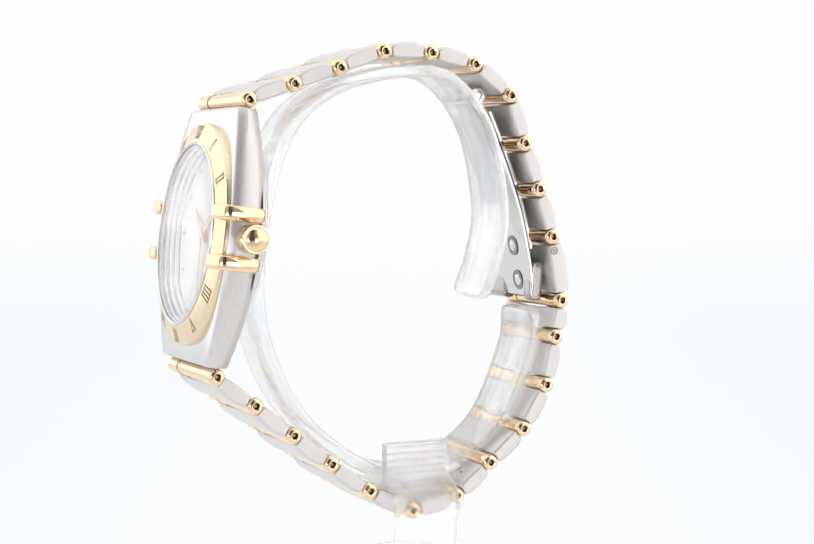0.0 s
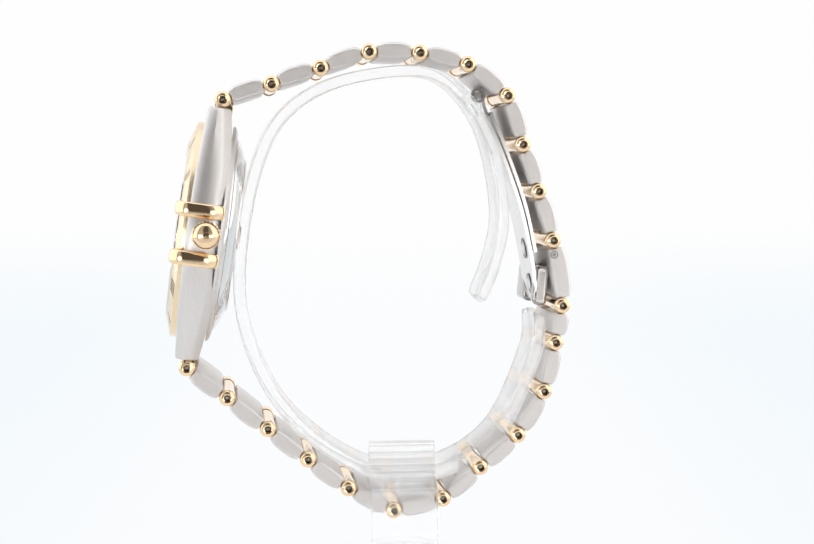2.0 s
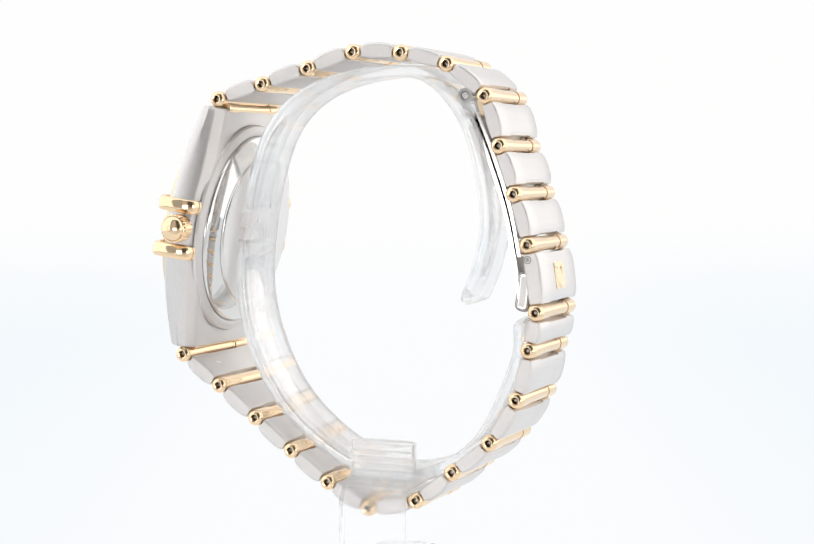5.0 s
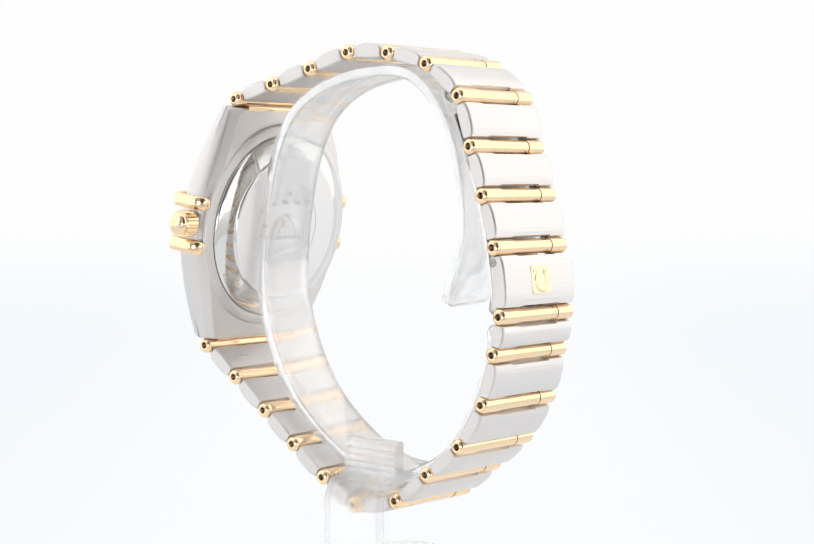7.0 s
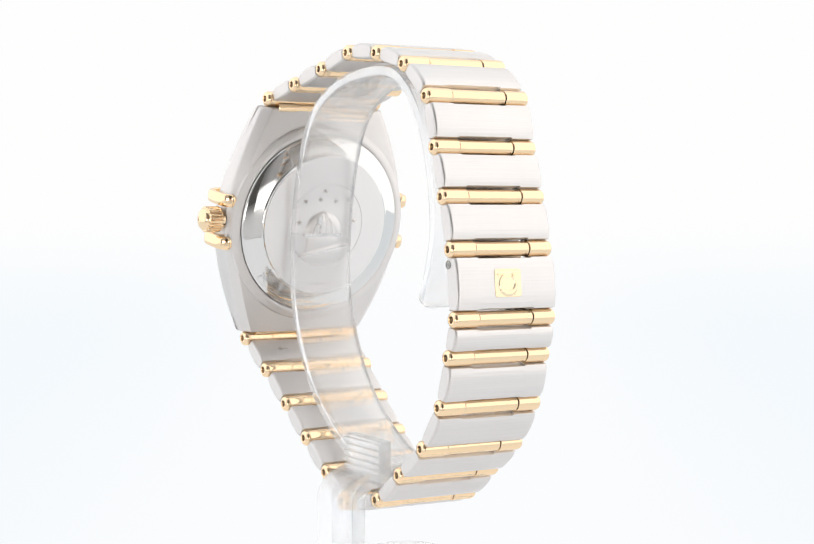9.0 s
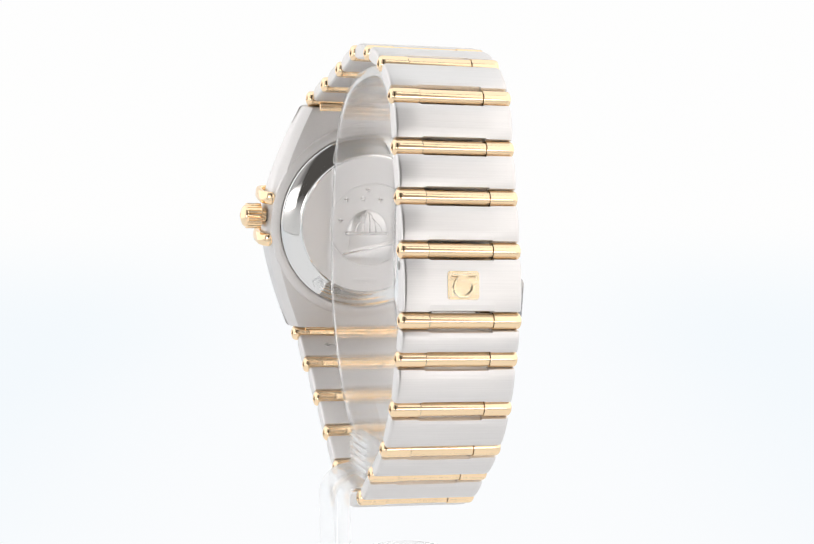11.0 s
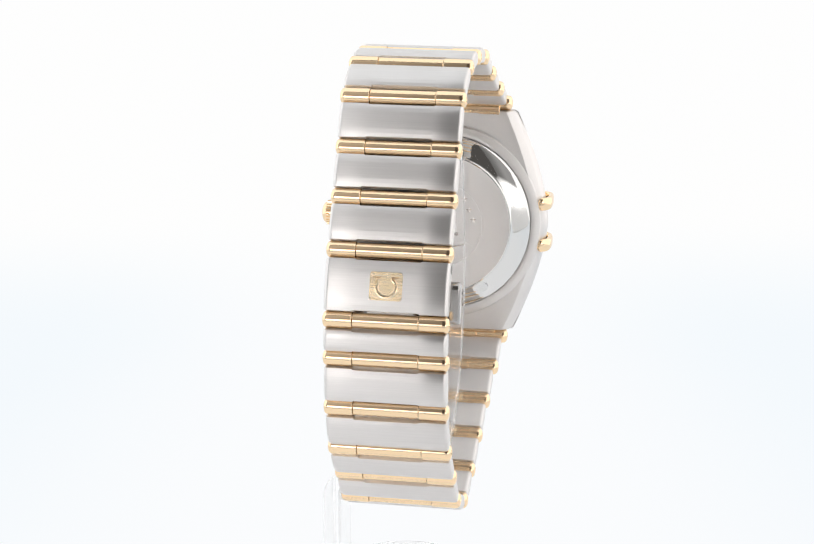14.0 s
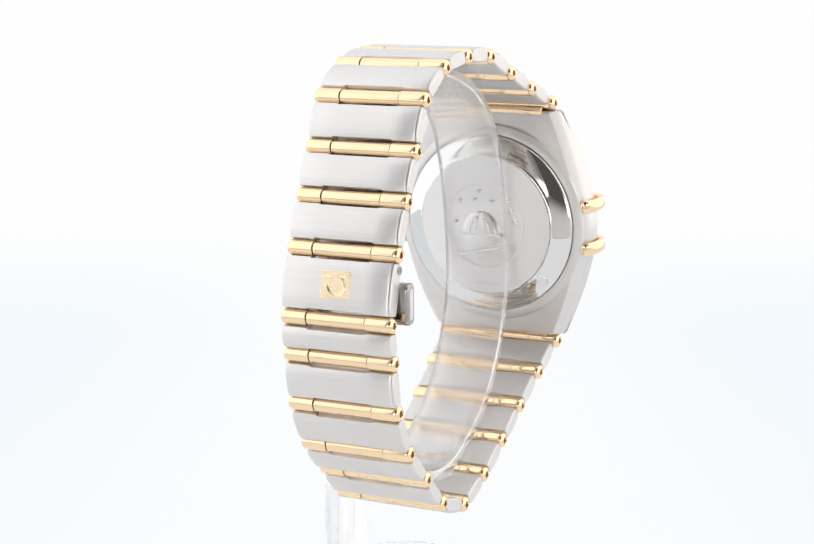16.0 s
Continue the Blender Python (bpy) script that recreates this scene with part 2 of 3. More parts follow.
def C(x, s, h):
    """Case space: x across, s up towards twelve, h out of the dial."""
    return W(x, CASE_MID[0] + s * UP.x - h * UP.y, CASE_MID[1] + s * UP.y + h * UP.x)


# hinge bars round the loop, from the case over the top to the clasp and back below (y, z)
HINGES = [(-94.4, -4.0), (-69.9, 3.8), (-44.9, 11.9), (-20.2, 20.2), (5.8, 19.7), (30.5, 13.9), (50.9, -2.1), (58.7, -27.1),
          (66.9, -51.2), (74.4, -76.5), (79.2, -110.3), (75.6, -129.4), (69.6, -154.7), (55.8, -177.1), (36.1, -193.5), (16.6, -209.4),
          (-8.8, -214.8), (-32.1, -202.9), (-52.9, -187.5), (-73.2, -171.3), (-93.6, -154.9), (-113.9, -139.1)]
BAR_R = 4.25


def bar_width(k):
    d = min(k, 21 - k)
    return 62.3 + 12.9 * math.exp(-(d / 2.2) ** 1.1)


def build_bar(watch, k):
    y, z = HINGES[k]
    w = bar_width(k)
    mid = w * 0.262
    put = lambda a, b, h: W(h, y + a, z + b)
    bm = lathe([(BAR_R - 1.2, -mid + 0.1), (BAR_R - 0.5, -mid + 0.12), (BAR_R - 0.4, -mid + 0.3), (BAR_R - 0.4, mid - 0.3), (BAR_R - 0.5, mid - 0.12), (BAR_R - 1.2, mid - 0.1)], put, 40, caps=True)
    bar = part("hinge_bar", bm, gold_soft, watch, smooth=20)
    for sgn in (1, -1):
        e = w / 2
        prof = [(BAR_R - 1.3, mid + 0.16), (BAR_R - 0.12, mid + 0.2), (BAR_R, mid + 0.4), (BAR_R, e - 3.2), (BAR_R, e - 2.6), (BAR_R - 0.1, e - 1.7), (BAR_R - 0.35, e - 1.1), (BAR_R - 0.75, e - 0.6), (BAR_R - 1.3, e - 0.25),
                (2.3, e), (1.75, e - 0.1), (1.6, e - 0.5), (1.6, e - 3.4)]
        bm = lathe([(r, sgn * h) for r, h in prof], put, 40)
        part("sleeve", bm, gold, bar, smooth=20)
        pin = [(1.58, e - 3.0), (1.0, e - 2.2), (0.7, e - 2.1), (0.01, e - 2.1)]
        part("pin", lathe([(r, sgn * h) for r, h in pin], put, 14), steel_dark, bar, "dark steel hinge pin end")
    return bar


def link_outline(half, nip, to_end, to_mid, ti, n=9):
    """Side view of a link: bowed outer face, flatter inner face, ends hollowed round the bars and cut back by nip."""
    lim = half - nip
    pts = []
    for i in range(n):
        a = max(-lim, min(lim, half * (-1 + 2 * i / (n - 1))))
        pts.append((a, to_end + (to_mid - to_end) * (1 - abs(a / half) ** 3.4)))
    ends = [(lim + 0.25, to_end * 0.45), (lim - 0.15, -0.4), (lim + 0.1, -ti * 0.62)]
    pts += ends
    for i in range(n):
        a = max(-lim + 0.3, min(lim - 0.3, (half - 0.3) * (1 - 2 * i / (n - 1))))
        pts.append((a, -ti + 0.5 * abs(a / half) ** 4))
    pts += [(-a, b) for a, b in reversed(ends)]
    return pts


def chord(k):
    (y0, z0), (y1, z1) = HINGES[k], HINGES[k + 1]
    L = math.hypot(y1 - y0, z1 - z0)
    dy, dz = (y1 - y0) / L, (z1 - z0) / L
    my, mz = (y0 + y1) / 2, (z0 + z1) / 2
    oy, oz = -dz, dy
    if oy * (my + 10) + oz * (mz + 98) < 0:
        oy, oz = -oy, -oz
    return L, (lambda x, a, b: W(x, my + a * dy + b * oy, mz + a * dz + b * oz))


def build_link(watch, k):
    L, put = chord(k)
    w = min(bar_width(k), bar_width(k + 1)) - 1.5
    clasp = k == 9
    half = L / 2 - BAR_R - 0.1
    end, crest = (4.6, 6.2) if clasp else (3.6, 5.1)
    # rounded-over flanks, and a slot before each bar along its middle piece
    mid = bar_width(k) * 0.262
    stations = [(0.0, 1.5, 1.1, 0.55), (0.15, 1.05, 0.8, 0.3), (0.5, 0.55, 0.4, 0.1), (1.1, 0.2, 0.1, 0.0), (2.0, 0.0, 0.0, 0.0)]
    rows = [(-w / 2 + d, drop, rise, nip) for d, drop, rise, nip in stations] + [(-mid, 0, 0, 0), (-mid + 0.05, 0, 0, 0.5)]
    rows += [(-x, drop, rise, nip) for x, drop, rise, nip in reversed(rows)]
    bm = loft([[put(x, a, b) for a, b in link_outline(half, nip, end - drop, crest - drop, 3.1 - rise)] for x, drop, rise, nip in rows])
    bmesh.ops.recalc_face_normals(bm, faces=bm.faces[:])
    for e in bm.edges:
        if all(abs(abs(v.co.x) / U - mid) < 0.1 for v in e.verts):
            e.smooth = False
    bm.normal_update()
    out = (put(0, 0, 1) - put(0, 0, 0)).normalized()
    for f in bm.faces:
        f.material_index = int(abs(f.normal.x) > 0.9 or f.normal.dot(out) < -0.4)
    ob = part("clasp_cover" if clasp else "link", bm, [steel_brushed, steel_satin], watch, "brushed steel clasp cover with a gold badge" if clasp else "", smooth=40)
    return ob, put, half, w


def build_case(watch):
    S = 64.0

    def hw(s):
        return 59.3 - 18.8 * (abs(s) / S) ** 1.6

    rings = []
    half = [2.98 * i for i in range(22)] + [63.2, 63.65, 63.9, S]
    for s in [-s for s in half[:0:-1]] + half:
        q = abs(s) / S
        h0 = hw(s)
        front = 9.0 - 2.8 * q ** 2
        back = -8.6 + 3.4 * max(0.0, (abs(s) - 30) / 34) ** 1.5
        # satin back, chamfer, bowed flank, ridge, polished front facet
        side = [(h0 - 10.5, back), (h0 - 6.2, back), (h0 - 5.7, back + 0.08), (h0 - 5.3, back + 0.4), (h0 - 1.9, back + 3.7), (h0 - 1.35, back + 4.4), (h0 - 0.75, back + 5.8), (h0 - 0.25, back + 8.0), (h0, 1.6),
                (h0 - 0.1, front - 4.2), (h0 - 0.55, front - 2.4), (h0 - 1.3, front - 0.9), (h0 - 1.75, front - 0.3), (h0 - 2.3, front), (h0 - 6, front + 0.25), (h0 - 11, front + 0.3)]
        end = max(0.0, abs(s) - 62.58) / (S - 62.58)
        inset = 1 - math.sqrt(1 - min(1.0, end) ** 2)
        side = [(x - 1.3 * inset, h * (1 - 0.16 * inset)) for x, h in side]
        mid = [(side[-1][0] * (1 - j / 7), side[-1][1]) for j in range(1, 14)]
        ring = [C(x, s, h) for x, h in side + mid] + [C(-x, s, h) for x, h in reversed(side)]
        rings.append(ring)
    bm = loft(rings)
    # brushed flanks, soft-polished front facets, satin back, chamfers and ends
    for n, f in enumerate(bm.faces):
        if len(f.verts) == 4:
            i = n % len(ring)
            i = min(i, len(ring) - 2 - i)
            tip = not 4 <= n // len(ring) < len(rings) - 5
            f.material_index = 2 if i < 4 or tip else (1 if i > 12 else 0)
        else:
            f.material_index = 2
    bmesh.ops.recalc_face_normals(bm, faces=bm.faces[:])
    # round opening for dial and crystal
    o, out = C(0, 0, 0), C(0, 0, 1) - C(0, 0, 0)
    out.normalize()
    hole = []
    for f in bm.faces:
        if len(f.verts) == 4 and f.normal.dot(out) > 0.9 and (f.calc_center_median() - o).dot(out) > 0:
            if min(((v.co - o) - out * (v.co - o).dot(out)).length for v in f.verts) < 46 * U:
                hole.append(f)
    bmesh.ops.delete(bm, geom=hole, context="FACES")
    case = part("case", bm, [steel_flank, steel_soft, steel_satin], watch, "brushed steel tonneau watch case", smooth=28)

    # short gold bars let into the case ends beside the first hinges
    for y, z in ((-92.4, -8.6), (-111.6, -134.4)):
        prof = [(0.02, -31), (2.9, -31), (3.3, -30.6), (3.3, -19.2), (3.0, -19.1), (3.0, 19.1), (3.3, 19.2), (3.3, 30.6), (2.9, 31), (0.02, 31)]
        part("lug_bar", lathe(prof, lambda a, b, h, y=y, z=z: W(h, y + a, z + b), 28), gold, case, "gold bar let into the end of the case", smooth=30)

    # bezel ring: a gold cone inside a thin steel rim
    put = lambda a, b, h: C(a, b, h)
    prof = [(56.2, 1.0), (56.2, 10.2), (56.0, 10.7), (55.5, 11.0), (47.2, 13.6), (46.4, 13.7), (46.0, 13.2), (46.0, 4.0)]
    bezel = part("bezel", lathe(prof, put, 96), gold_satin, watch, "satin gold bezel ring with engraved numerals")
    part("crystal_rim", lathe([(46.3, 4.0), (46.3, 14.1), (45.6, 14.5), (44.9, 14.1), (44.9, 4.0)], put, 96), steel_polished, watch)
    glass = [(0.02, 15.4), (20, 15.2), (35, 14.8), (42.5, 14.4), (44.3, 13.8), (44.8, 13.4), (44.8, 12.9), (44, 12.7), (20, 12.6), (0.02, 12.6)]
    part("crystal", lathe(glass, put, 96), sapphire, watch, "clear domed watch crystal").visible_shadow = False
    dial = part("dial", lathe([(42.0, 2.2), (41.8, 2.6), (0.02, 2.6)], put, 64), dial_white, watch, "white dial with small gold markers")
    steps = [(44.85, 12.7)]
    for i in range(4):
        r, h = 44.5 - 0.8 * i, 12.4 - 2.5 * i
        steps += [(r, h), (r - 0.15, h - 1.3), (r - 0.35, h - 1.9), (r - 0.5, h - 2.1)]
    steps += [(41.2, 2.5)]
    bm = lathe(steps, put, 96)
    bm.normal_update()
    for f in bm.faces:
        f.material_index = int(abs(f.normal.dot(out)) > 0.45)
    part("flange", bm, [steel_bright, dial_white], watch, "bright stepped ring round the dial", smooth=20)
    for i in range(12):
        a = math.pi * i / 6
        ca, sa = math.cos(a), math.sin(a)
        lay = lambda x, p, q, ca=ca, sa=sa: C(p * sa + q * ca, p * ca - q * sa, x)
        part("hour_marker", slab([(35, -0.7), (39.0, -1.1), (39.0, 1.1), (35, 0.7)], lay, 2.65, 3.15, 0.2 * U, 1), gold, dial)
    for name, a, ln, wd, h in (("hour_hand", radians(305), 23, 1.7, 3.6), ("minute_hand", radians(52), 35, 1.3, 4.3), ("second_hand", radians(172), 37, 0.4, 5.0)):
        ca, sa = math.cos(a), math.sin(a)
        lay = lambda x, p, q, ca=ca, sa=sa: C(p * sa + q * ca, p * ca - q * sa, x)
        part(name, slab([(-6, -wd * 0.5), (ln * 0.4, -wd), (ln, -0.15), (ln, 0.15), (ln * 0.4, wd), (-6, wd * 0.5)], lay, h, h + 0.5), gold, watch)
    part("hand_hub", lathe([(2.2, 2.7), (2.2, 5.3), (1.6, 5.7), (0.02, 5.7)], put, 20), gold, watch)

    # numerals cut into the cone of the bezel, upright strokes with long serifs
    slope = math.atan2(2.6, 8.3)
    WIDE = {"I": 2.3, "V": 5.2, "X": 5.2}

    def strokes(ch, x):
        w = WIDE[ch]
        if ch == "I":
            return [((x, -3.6), (x, 3.6), 0.8)]
        l, r = x - w * 0.36, x + w * 0.36
        if ch == "V":
            return [((l, 3.6), (x, -3.6), 0.8), ((r, 3.6), (x, -3.6), 0.55)]
        return [((l, 3.6), (r, -3.6), 0.8), ((r, 3.6), (l, -3.6), 0.55)]

    for i, word in enumerate(("XII", "I", "II", "", "IIII", "V", "VI", "VII", "VIII", "", "X", "XI")):
        if not word:
            continue
        a = math.pi * i / 6 + radians({2: -3, 4: 3, 8: -3, 10: 3}.get(i, 0))
        total = sum(WIDE[c] for c in word)
        x, segs, foot0 = -total / 2, [], None
        for c in word:
            segs += strokes(c, x + WIDE[c] / 2)
            if c != "V":
                segs.append(((x + 0.1, -3.6), (x + WIDE[c] - 0.1, -3.6), 0.5))
            x += WIDE[c]
        segs.append(((-total / 2 + 0.1, 3.6), (total / 2 - 0.1, 3.6), 0.5))
        bm = bmesh.new()
        for k, ((x0, y0), (x1, y1), wd) in enumerate(segs):
            L = math.hypot(x1 - x0, y1 - y0)
            nx, ny = -(y1 - y0) / L * wd / 2, (x1 - x0) / L * wd / 2
            vs = []
            for p, q in ((x0 + nx, y0 + ny), (x1 + nx, y1 + ny), (x1 - nx, y1 - ny), (x0 - nx, y0 - ny)):
                r = 51.4 + 0.88 * q * math.cos(slope)
                h = 12.3 - 0.88 * q * math.sin(slope) + 0.05 + 0.01 * k
                t = a + 0.9 * p / 51.4
                vs.append(bm.verts.new(C(r * math.sin(t), r * math.cos(t), h)))
            bm.faces.new(vs)
        bmesh.ops.solidify(bm, geom=bm.faces[:], thickness=0.04 * U)
        part("numeral", bm, engraved, bezel, smooth=0)

    # claws: rounded gold bars gripping the bezel on both flanks
    path = spline([(53.6, -7.6), (57.0, -6.8), (59.3, -4.2), (60.2, 0), (60.2, 7.5), (59.2, 11.6), (55.2, 13.9), (50.0, 14.5), (45.2, 14.6)], 7)
    for sx in (1, -1):
        for sc in (12.0, -12.0):
            rings = []
            for i, c in enumerate(path):
                d = path[min(i + 1, len(path) - 1)] - path[max(i - 1, 0)]
                d = d / np.linalg.norm(d)
                nx, nh = d[1], -d[0]
                end = min(i, len(path) - 1 - i)
                k = (0.2, 0.58, 0.76, 0.88, 0.95)[end] if end < 5 else 1.0
                ring = []
                for j in range(28):
                    t = 2 * math.pi * j / 28
                    cs, sn = math.cos(t), math.sin(t)
                    u = 3.65 * (k if i > 8 else k ** 1.5) * math.copysign(abs(cs) ** 0.8, cs)
                    v = 1.75 * k * math.copysign(abs(sn) ** 0.8, sn)
                    ring.append(C(sx * (c[0] + nx * v), sc + u, c[1] + nh * v))
                rings.append(ring)
            part("claw", loft(rings), gold, watch, "polished gold claw")

    # crown: fluted drum with a domed end
    put = lambda a, b, h: C(h, a + 0.6, b - 1.0)
    prof = [(4.6, 58.0), (4.6, 60.2), (6.2, 60.3), (6.9, 60.8), (6.9, 68.6), (6.5, 69.0), (6.0, 69.0)]
    bm = lathe(prof, put, 144, wave=lambda a, k: 1 + (0.04 * (1 if math.cos(24 * a + 0.4) > -0.2 else -1) if k in (3, 4) else 0))
    crown = part("crown", bm, gold, watch, "fluted polished gold winding crown", smooth=25)
    part("cap", lathe([(6.2, 68.8), (6.05, 69.7), (5.2, 70.7), (3.7, 71.4), (2.2, 71.8), (1.6, 71.95), (1.5, 71.75), (0.02, 71.9)], put, 40), gold, crown)

    # case back
    put = lambda a, b, h: C(a, b, h)
    ring = part("back_ring", lathe([(56.5, -7.5), (55.8, -8.9), (53.5, -9.9), (51.6, -10.2), (50.9, -9.9), (50.9, -8)], put, 96), steel_satin, watch, "satin steel ring round the case back")
    back = part("case_back", lathe([(50.6, -7.5), (50.6, -10.2), (50.4, -10.8), (50.0, -11.3), (49.3, -11.75), (48.2, -12.35), (46.6, -13.15), (44.8, -13.9), (43.0, -14.55), (41.4, -15.05), (40.7, -15.3), (40.2, -15.7), (40.0, -16.2), (39.3, -16.3)], put, 96), steel_polished, watch, "mirror-polished steel case back")
    part("disc", lathe([(39.5, -16.0), (39.3, -16.45), (24.3, -16.45), (24.1, -16.1), (23.6, -16.1), (23.4, -16.4), (0.02, -16.4)], put, 72), steel_disc, back, "fine-brushed steel disc")
    for sx0, ss0 in ((2.7, 19.8), (5.3, 14.8), (14.8, 13.8), (17.5, 1.7), (-4.8, 14.1), (-16.0, 8.7), (-18.4, 3.1), (-13.4, 14.8)):
        star = []
        for j in range(10):
            t = math.pi * j / 5
            rr = 2.3 if j % 2 == 0 else 0.95
            star.append((sx0 + rr * math.sin(t), ss0 + rr * math.cos(t)))
        tip = C(sx0, ss0, -17.2)
        bm = bmesh.new()
        c = bm.verts.new(tip)
        vs = [bm.verts.new(C(p, q, -16.3)) for p, q in star]
        for j in range(10):
            bm.faces.new((c, vs[j], vs[(j + 1) % 10]))
        part("star", bm, steel_soft, back, smooth=0)
    # domed observatory in relief: ribbed dome with a shutter, eave, drum wall and the hill before it
    face = lambda x, a, b: C(a, b, x)
    rows = []
    for i in range(9):
        t = math.pi / 2 * i / 8
        rr, hh = math.cos(t), math.sin(t)
        rows.append([C(2 + 11.6 * rr * math.cos(math.pi * j / 20), -4.2 + 12.4 * rr * math.sin(math.pi * j / 20), -16.3 - hh * 2.2) for j in range(21)])
    dome = part("relief_dome", loft(rows, closed=False), steel_disc, back, "domed observatory in raised relief", smooth=60)
    for off in (-8.6, -5.0, -1.4, 2.6, 6.6):
        arc = []
        for j in range(9):
            q = j / 8
            px, ps = off * math.cos(0.5 * math.pi * q * 0.85), 12.2 * math.sqrt(max(0.0, 1 - (off / 11.6) ** 2)) * q
            lift = 2.2 * math.sqrt(max(0.0, 1 - (px / 11.6) ** 2 - (ps / 12.4) ** 2))
            arc.append([C(2 + px + dx, -4.2 + ps, -16.3 - lift - dh) for dx, dh in ((-0.35, -0.1), (0.0, 0.35), (0.35, -0.1))])
        part("rib", loft(arc, closed=False), steel_soft, dome, smooth=60)
    part("shutter", slab(rounded(3.2, 4.2, 0.8), lambda x, a, b: C(a + 5.2, b + 3.0, x), -17.2, -18.6, 0.3 * U), steel_soft, dome)
    part("relief_eave", slab(rounded(25.0, 1.9, 0.9), lambda x, a, b: C(a + 2, b - 5.2, x), -16.3, -17.7, 0.3 * U), steel_soft, back)
    part("relief_wall", slab([(-7.6, -6.0), (11.6, -6.0), (12.2, -15.6), (0.5, -12.2), (-8.0, -10.6)], face, -16.3, -16.9, 0.3 * U), steel_disc, back)
    part("relief_slope", slab([(20.5, -11.8), (15.6, -16.3), (0, -12.6), (-14.0, -9.6), (-19.4, -13.0), (-12, -20.0), (0, -23.2), (12, -20.0)], face, -16.3, -16.75, 0.3 * U), steel_disc, back)
    part("relief_path", slab([(15.6, -17.2), (-13.6, -10.9), (-13.4, -11.8), (15.2, -18.2)], face, -16.7, -17.1, 0.1 * U), steel_soft, back)
    for i, wd in enumerate((1.6, 1.1, 2.0, 1.4, 1.8, 1.2)):
        cx = -6.5 + 2.6 * i
        part("engraved_line", slab([(cx, -34.6), (cx + wd, -34.6), (cx + wd, -32.6), (cx, -32.6)], lambda x, a, b: C(a, b, x), -16.4, -16.5), steel_satin, back)
    return case


def build_clasp(watch, cover, put, half, w):
    # badge: a small gold plate let into the cover, with a raised open ring
    lay = lambda x, a, b: put(a, b, x)
    plate = part("badge", slab(rounded(16.2, 14.0, 1.6), lay, 5.2, 6.42, 0.2 * U), gold_satin, cover, "square satin gold badge")
    # raised bow, open at the top, with two small feet
    rings = []
    for i in range(27):
        t = radians(125 + 290 * i / 26)
        cx, cy = 4.8 * math.cos(t), 4.8 * math.sin(t) - 0.6
        k = 0.75 + 0.6 * math.sin(math.pi * i / 26)
        rings.append([put(cx + k * math.cos(t) * math.cos(v), -(cy + k * math.sin(t) * math.cos(v)), 6.42 + 0.45 * math.sin(v)) for v in (math.pi * 2 * j / 8 for j in range(8))])
    part("bow", loft(rings), gold_satin, plate)
    for sgn in (1, -1):
        foot = [(p + sgn * 4.4, q - 4.2) for p, q in rounded(3.8, 0.9, 0.4, 3)]
        part("foot", slab(foot, lay, 6.38, 6.8, 0.12 * U, 1), gold, plate)
    # spring pin ends on both flanks of the cover
    for sgn in (1, -1):
        q = lambda a, b, h, sgn=sgn: put(sgn * h, -half + 3.0 + a, -0.6 + b)
        part("pin", lathe([(2.1, w / 2 - 0.2), (2.1, w / 2 + 0.25), (1.5, w / 2 + 0.3), (1.4, w / 2 - 0.1), (1.1, w / 2 - 0.1), (0.8, w / 2 + 0.2), (0.02, w / 2 + 0.25)], q, 18), steel_dark, cover)

    # two folding leaves along the inside, hinged at the top
    def leaf(name, ctrl, thick, xw, mat, label=""):
        mid = spline(ctrl, 6)
        up, dn = [], []
        for i, c in enumerate(mid):
            d = mid[min(i + 1, len(mid) - 1)] - mid[max(i - 1, 0)]
            d = d / np.linalg.norm(d)
            n = np.array([-d[1], d[0]])
            up.append(c + n * thick / 2)
            dn.append(c - n * thick / 2)
        bm = slab([tuple(p) for p in up + dn[::-1]], lambda x, a, b: W(x, a, b), -xw, xw)
        bmesh.ops.recalc_face_normals(bm, faces=bm.faces[:])
        rim = [e for e in bm.edges if any(len(f.verts) > 8 for f in e.link_faces)]
        bmesh.ops.bevel(bm, geom=rim, offset=0.3 * U, segments=2, affect="EDGES", clamp_overlap=True)
        bm.normal_update()
        for f in bm.faces:
            f.material_index = int(abs(f.normal.x) > 0.6)
        return part(name, bm, mat, watch, label, smooth=40)

    plate_in = leaf("clasp_leaf", [(40.6, -11.0), (50.0, -33), (59.2, -59.5), (64.6, -84), (68.0, -108)], 1.8, 20, [steel_soft, steel_polished], "polished steel folding clasp leaf")
    leaf("clasp_leaf", [(43.6, -10.2), (52.4, -31.5), (61.6, -58.2), (67.0, -83)], 1.7, 19.5, [steel_soft, steel_polished], "polished steel folding clasp leaf")
    # two dark discs laid on the inner leaf stand for the shade in its round holes, each with a rivet head inside
    for hx, hz, hy in ((5.0, -100.0, 65.95), (5.0, -81.5, 63.05)):
        q = lambda a, b, h, hx=hx, hz=hz, hy=hy: W(hx + a, hy - 0.985 * (h + 0.2) - 0.16 * b, hz - 0.16 * (h + 0.2) + 0.98 * b)
        part("hole", lathe([(5.5, -0.1), (5.4, 0.12), (5.1, 0.1), (5.0, -0.05), (0.02, -0.05)], q, 28), steel_dark, plate_in)
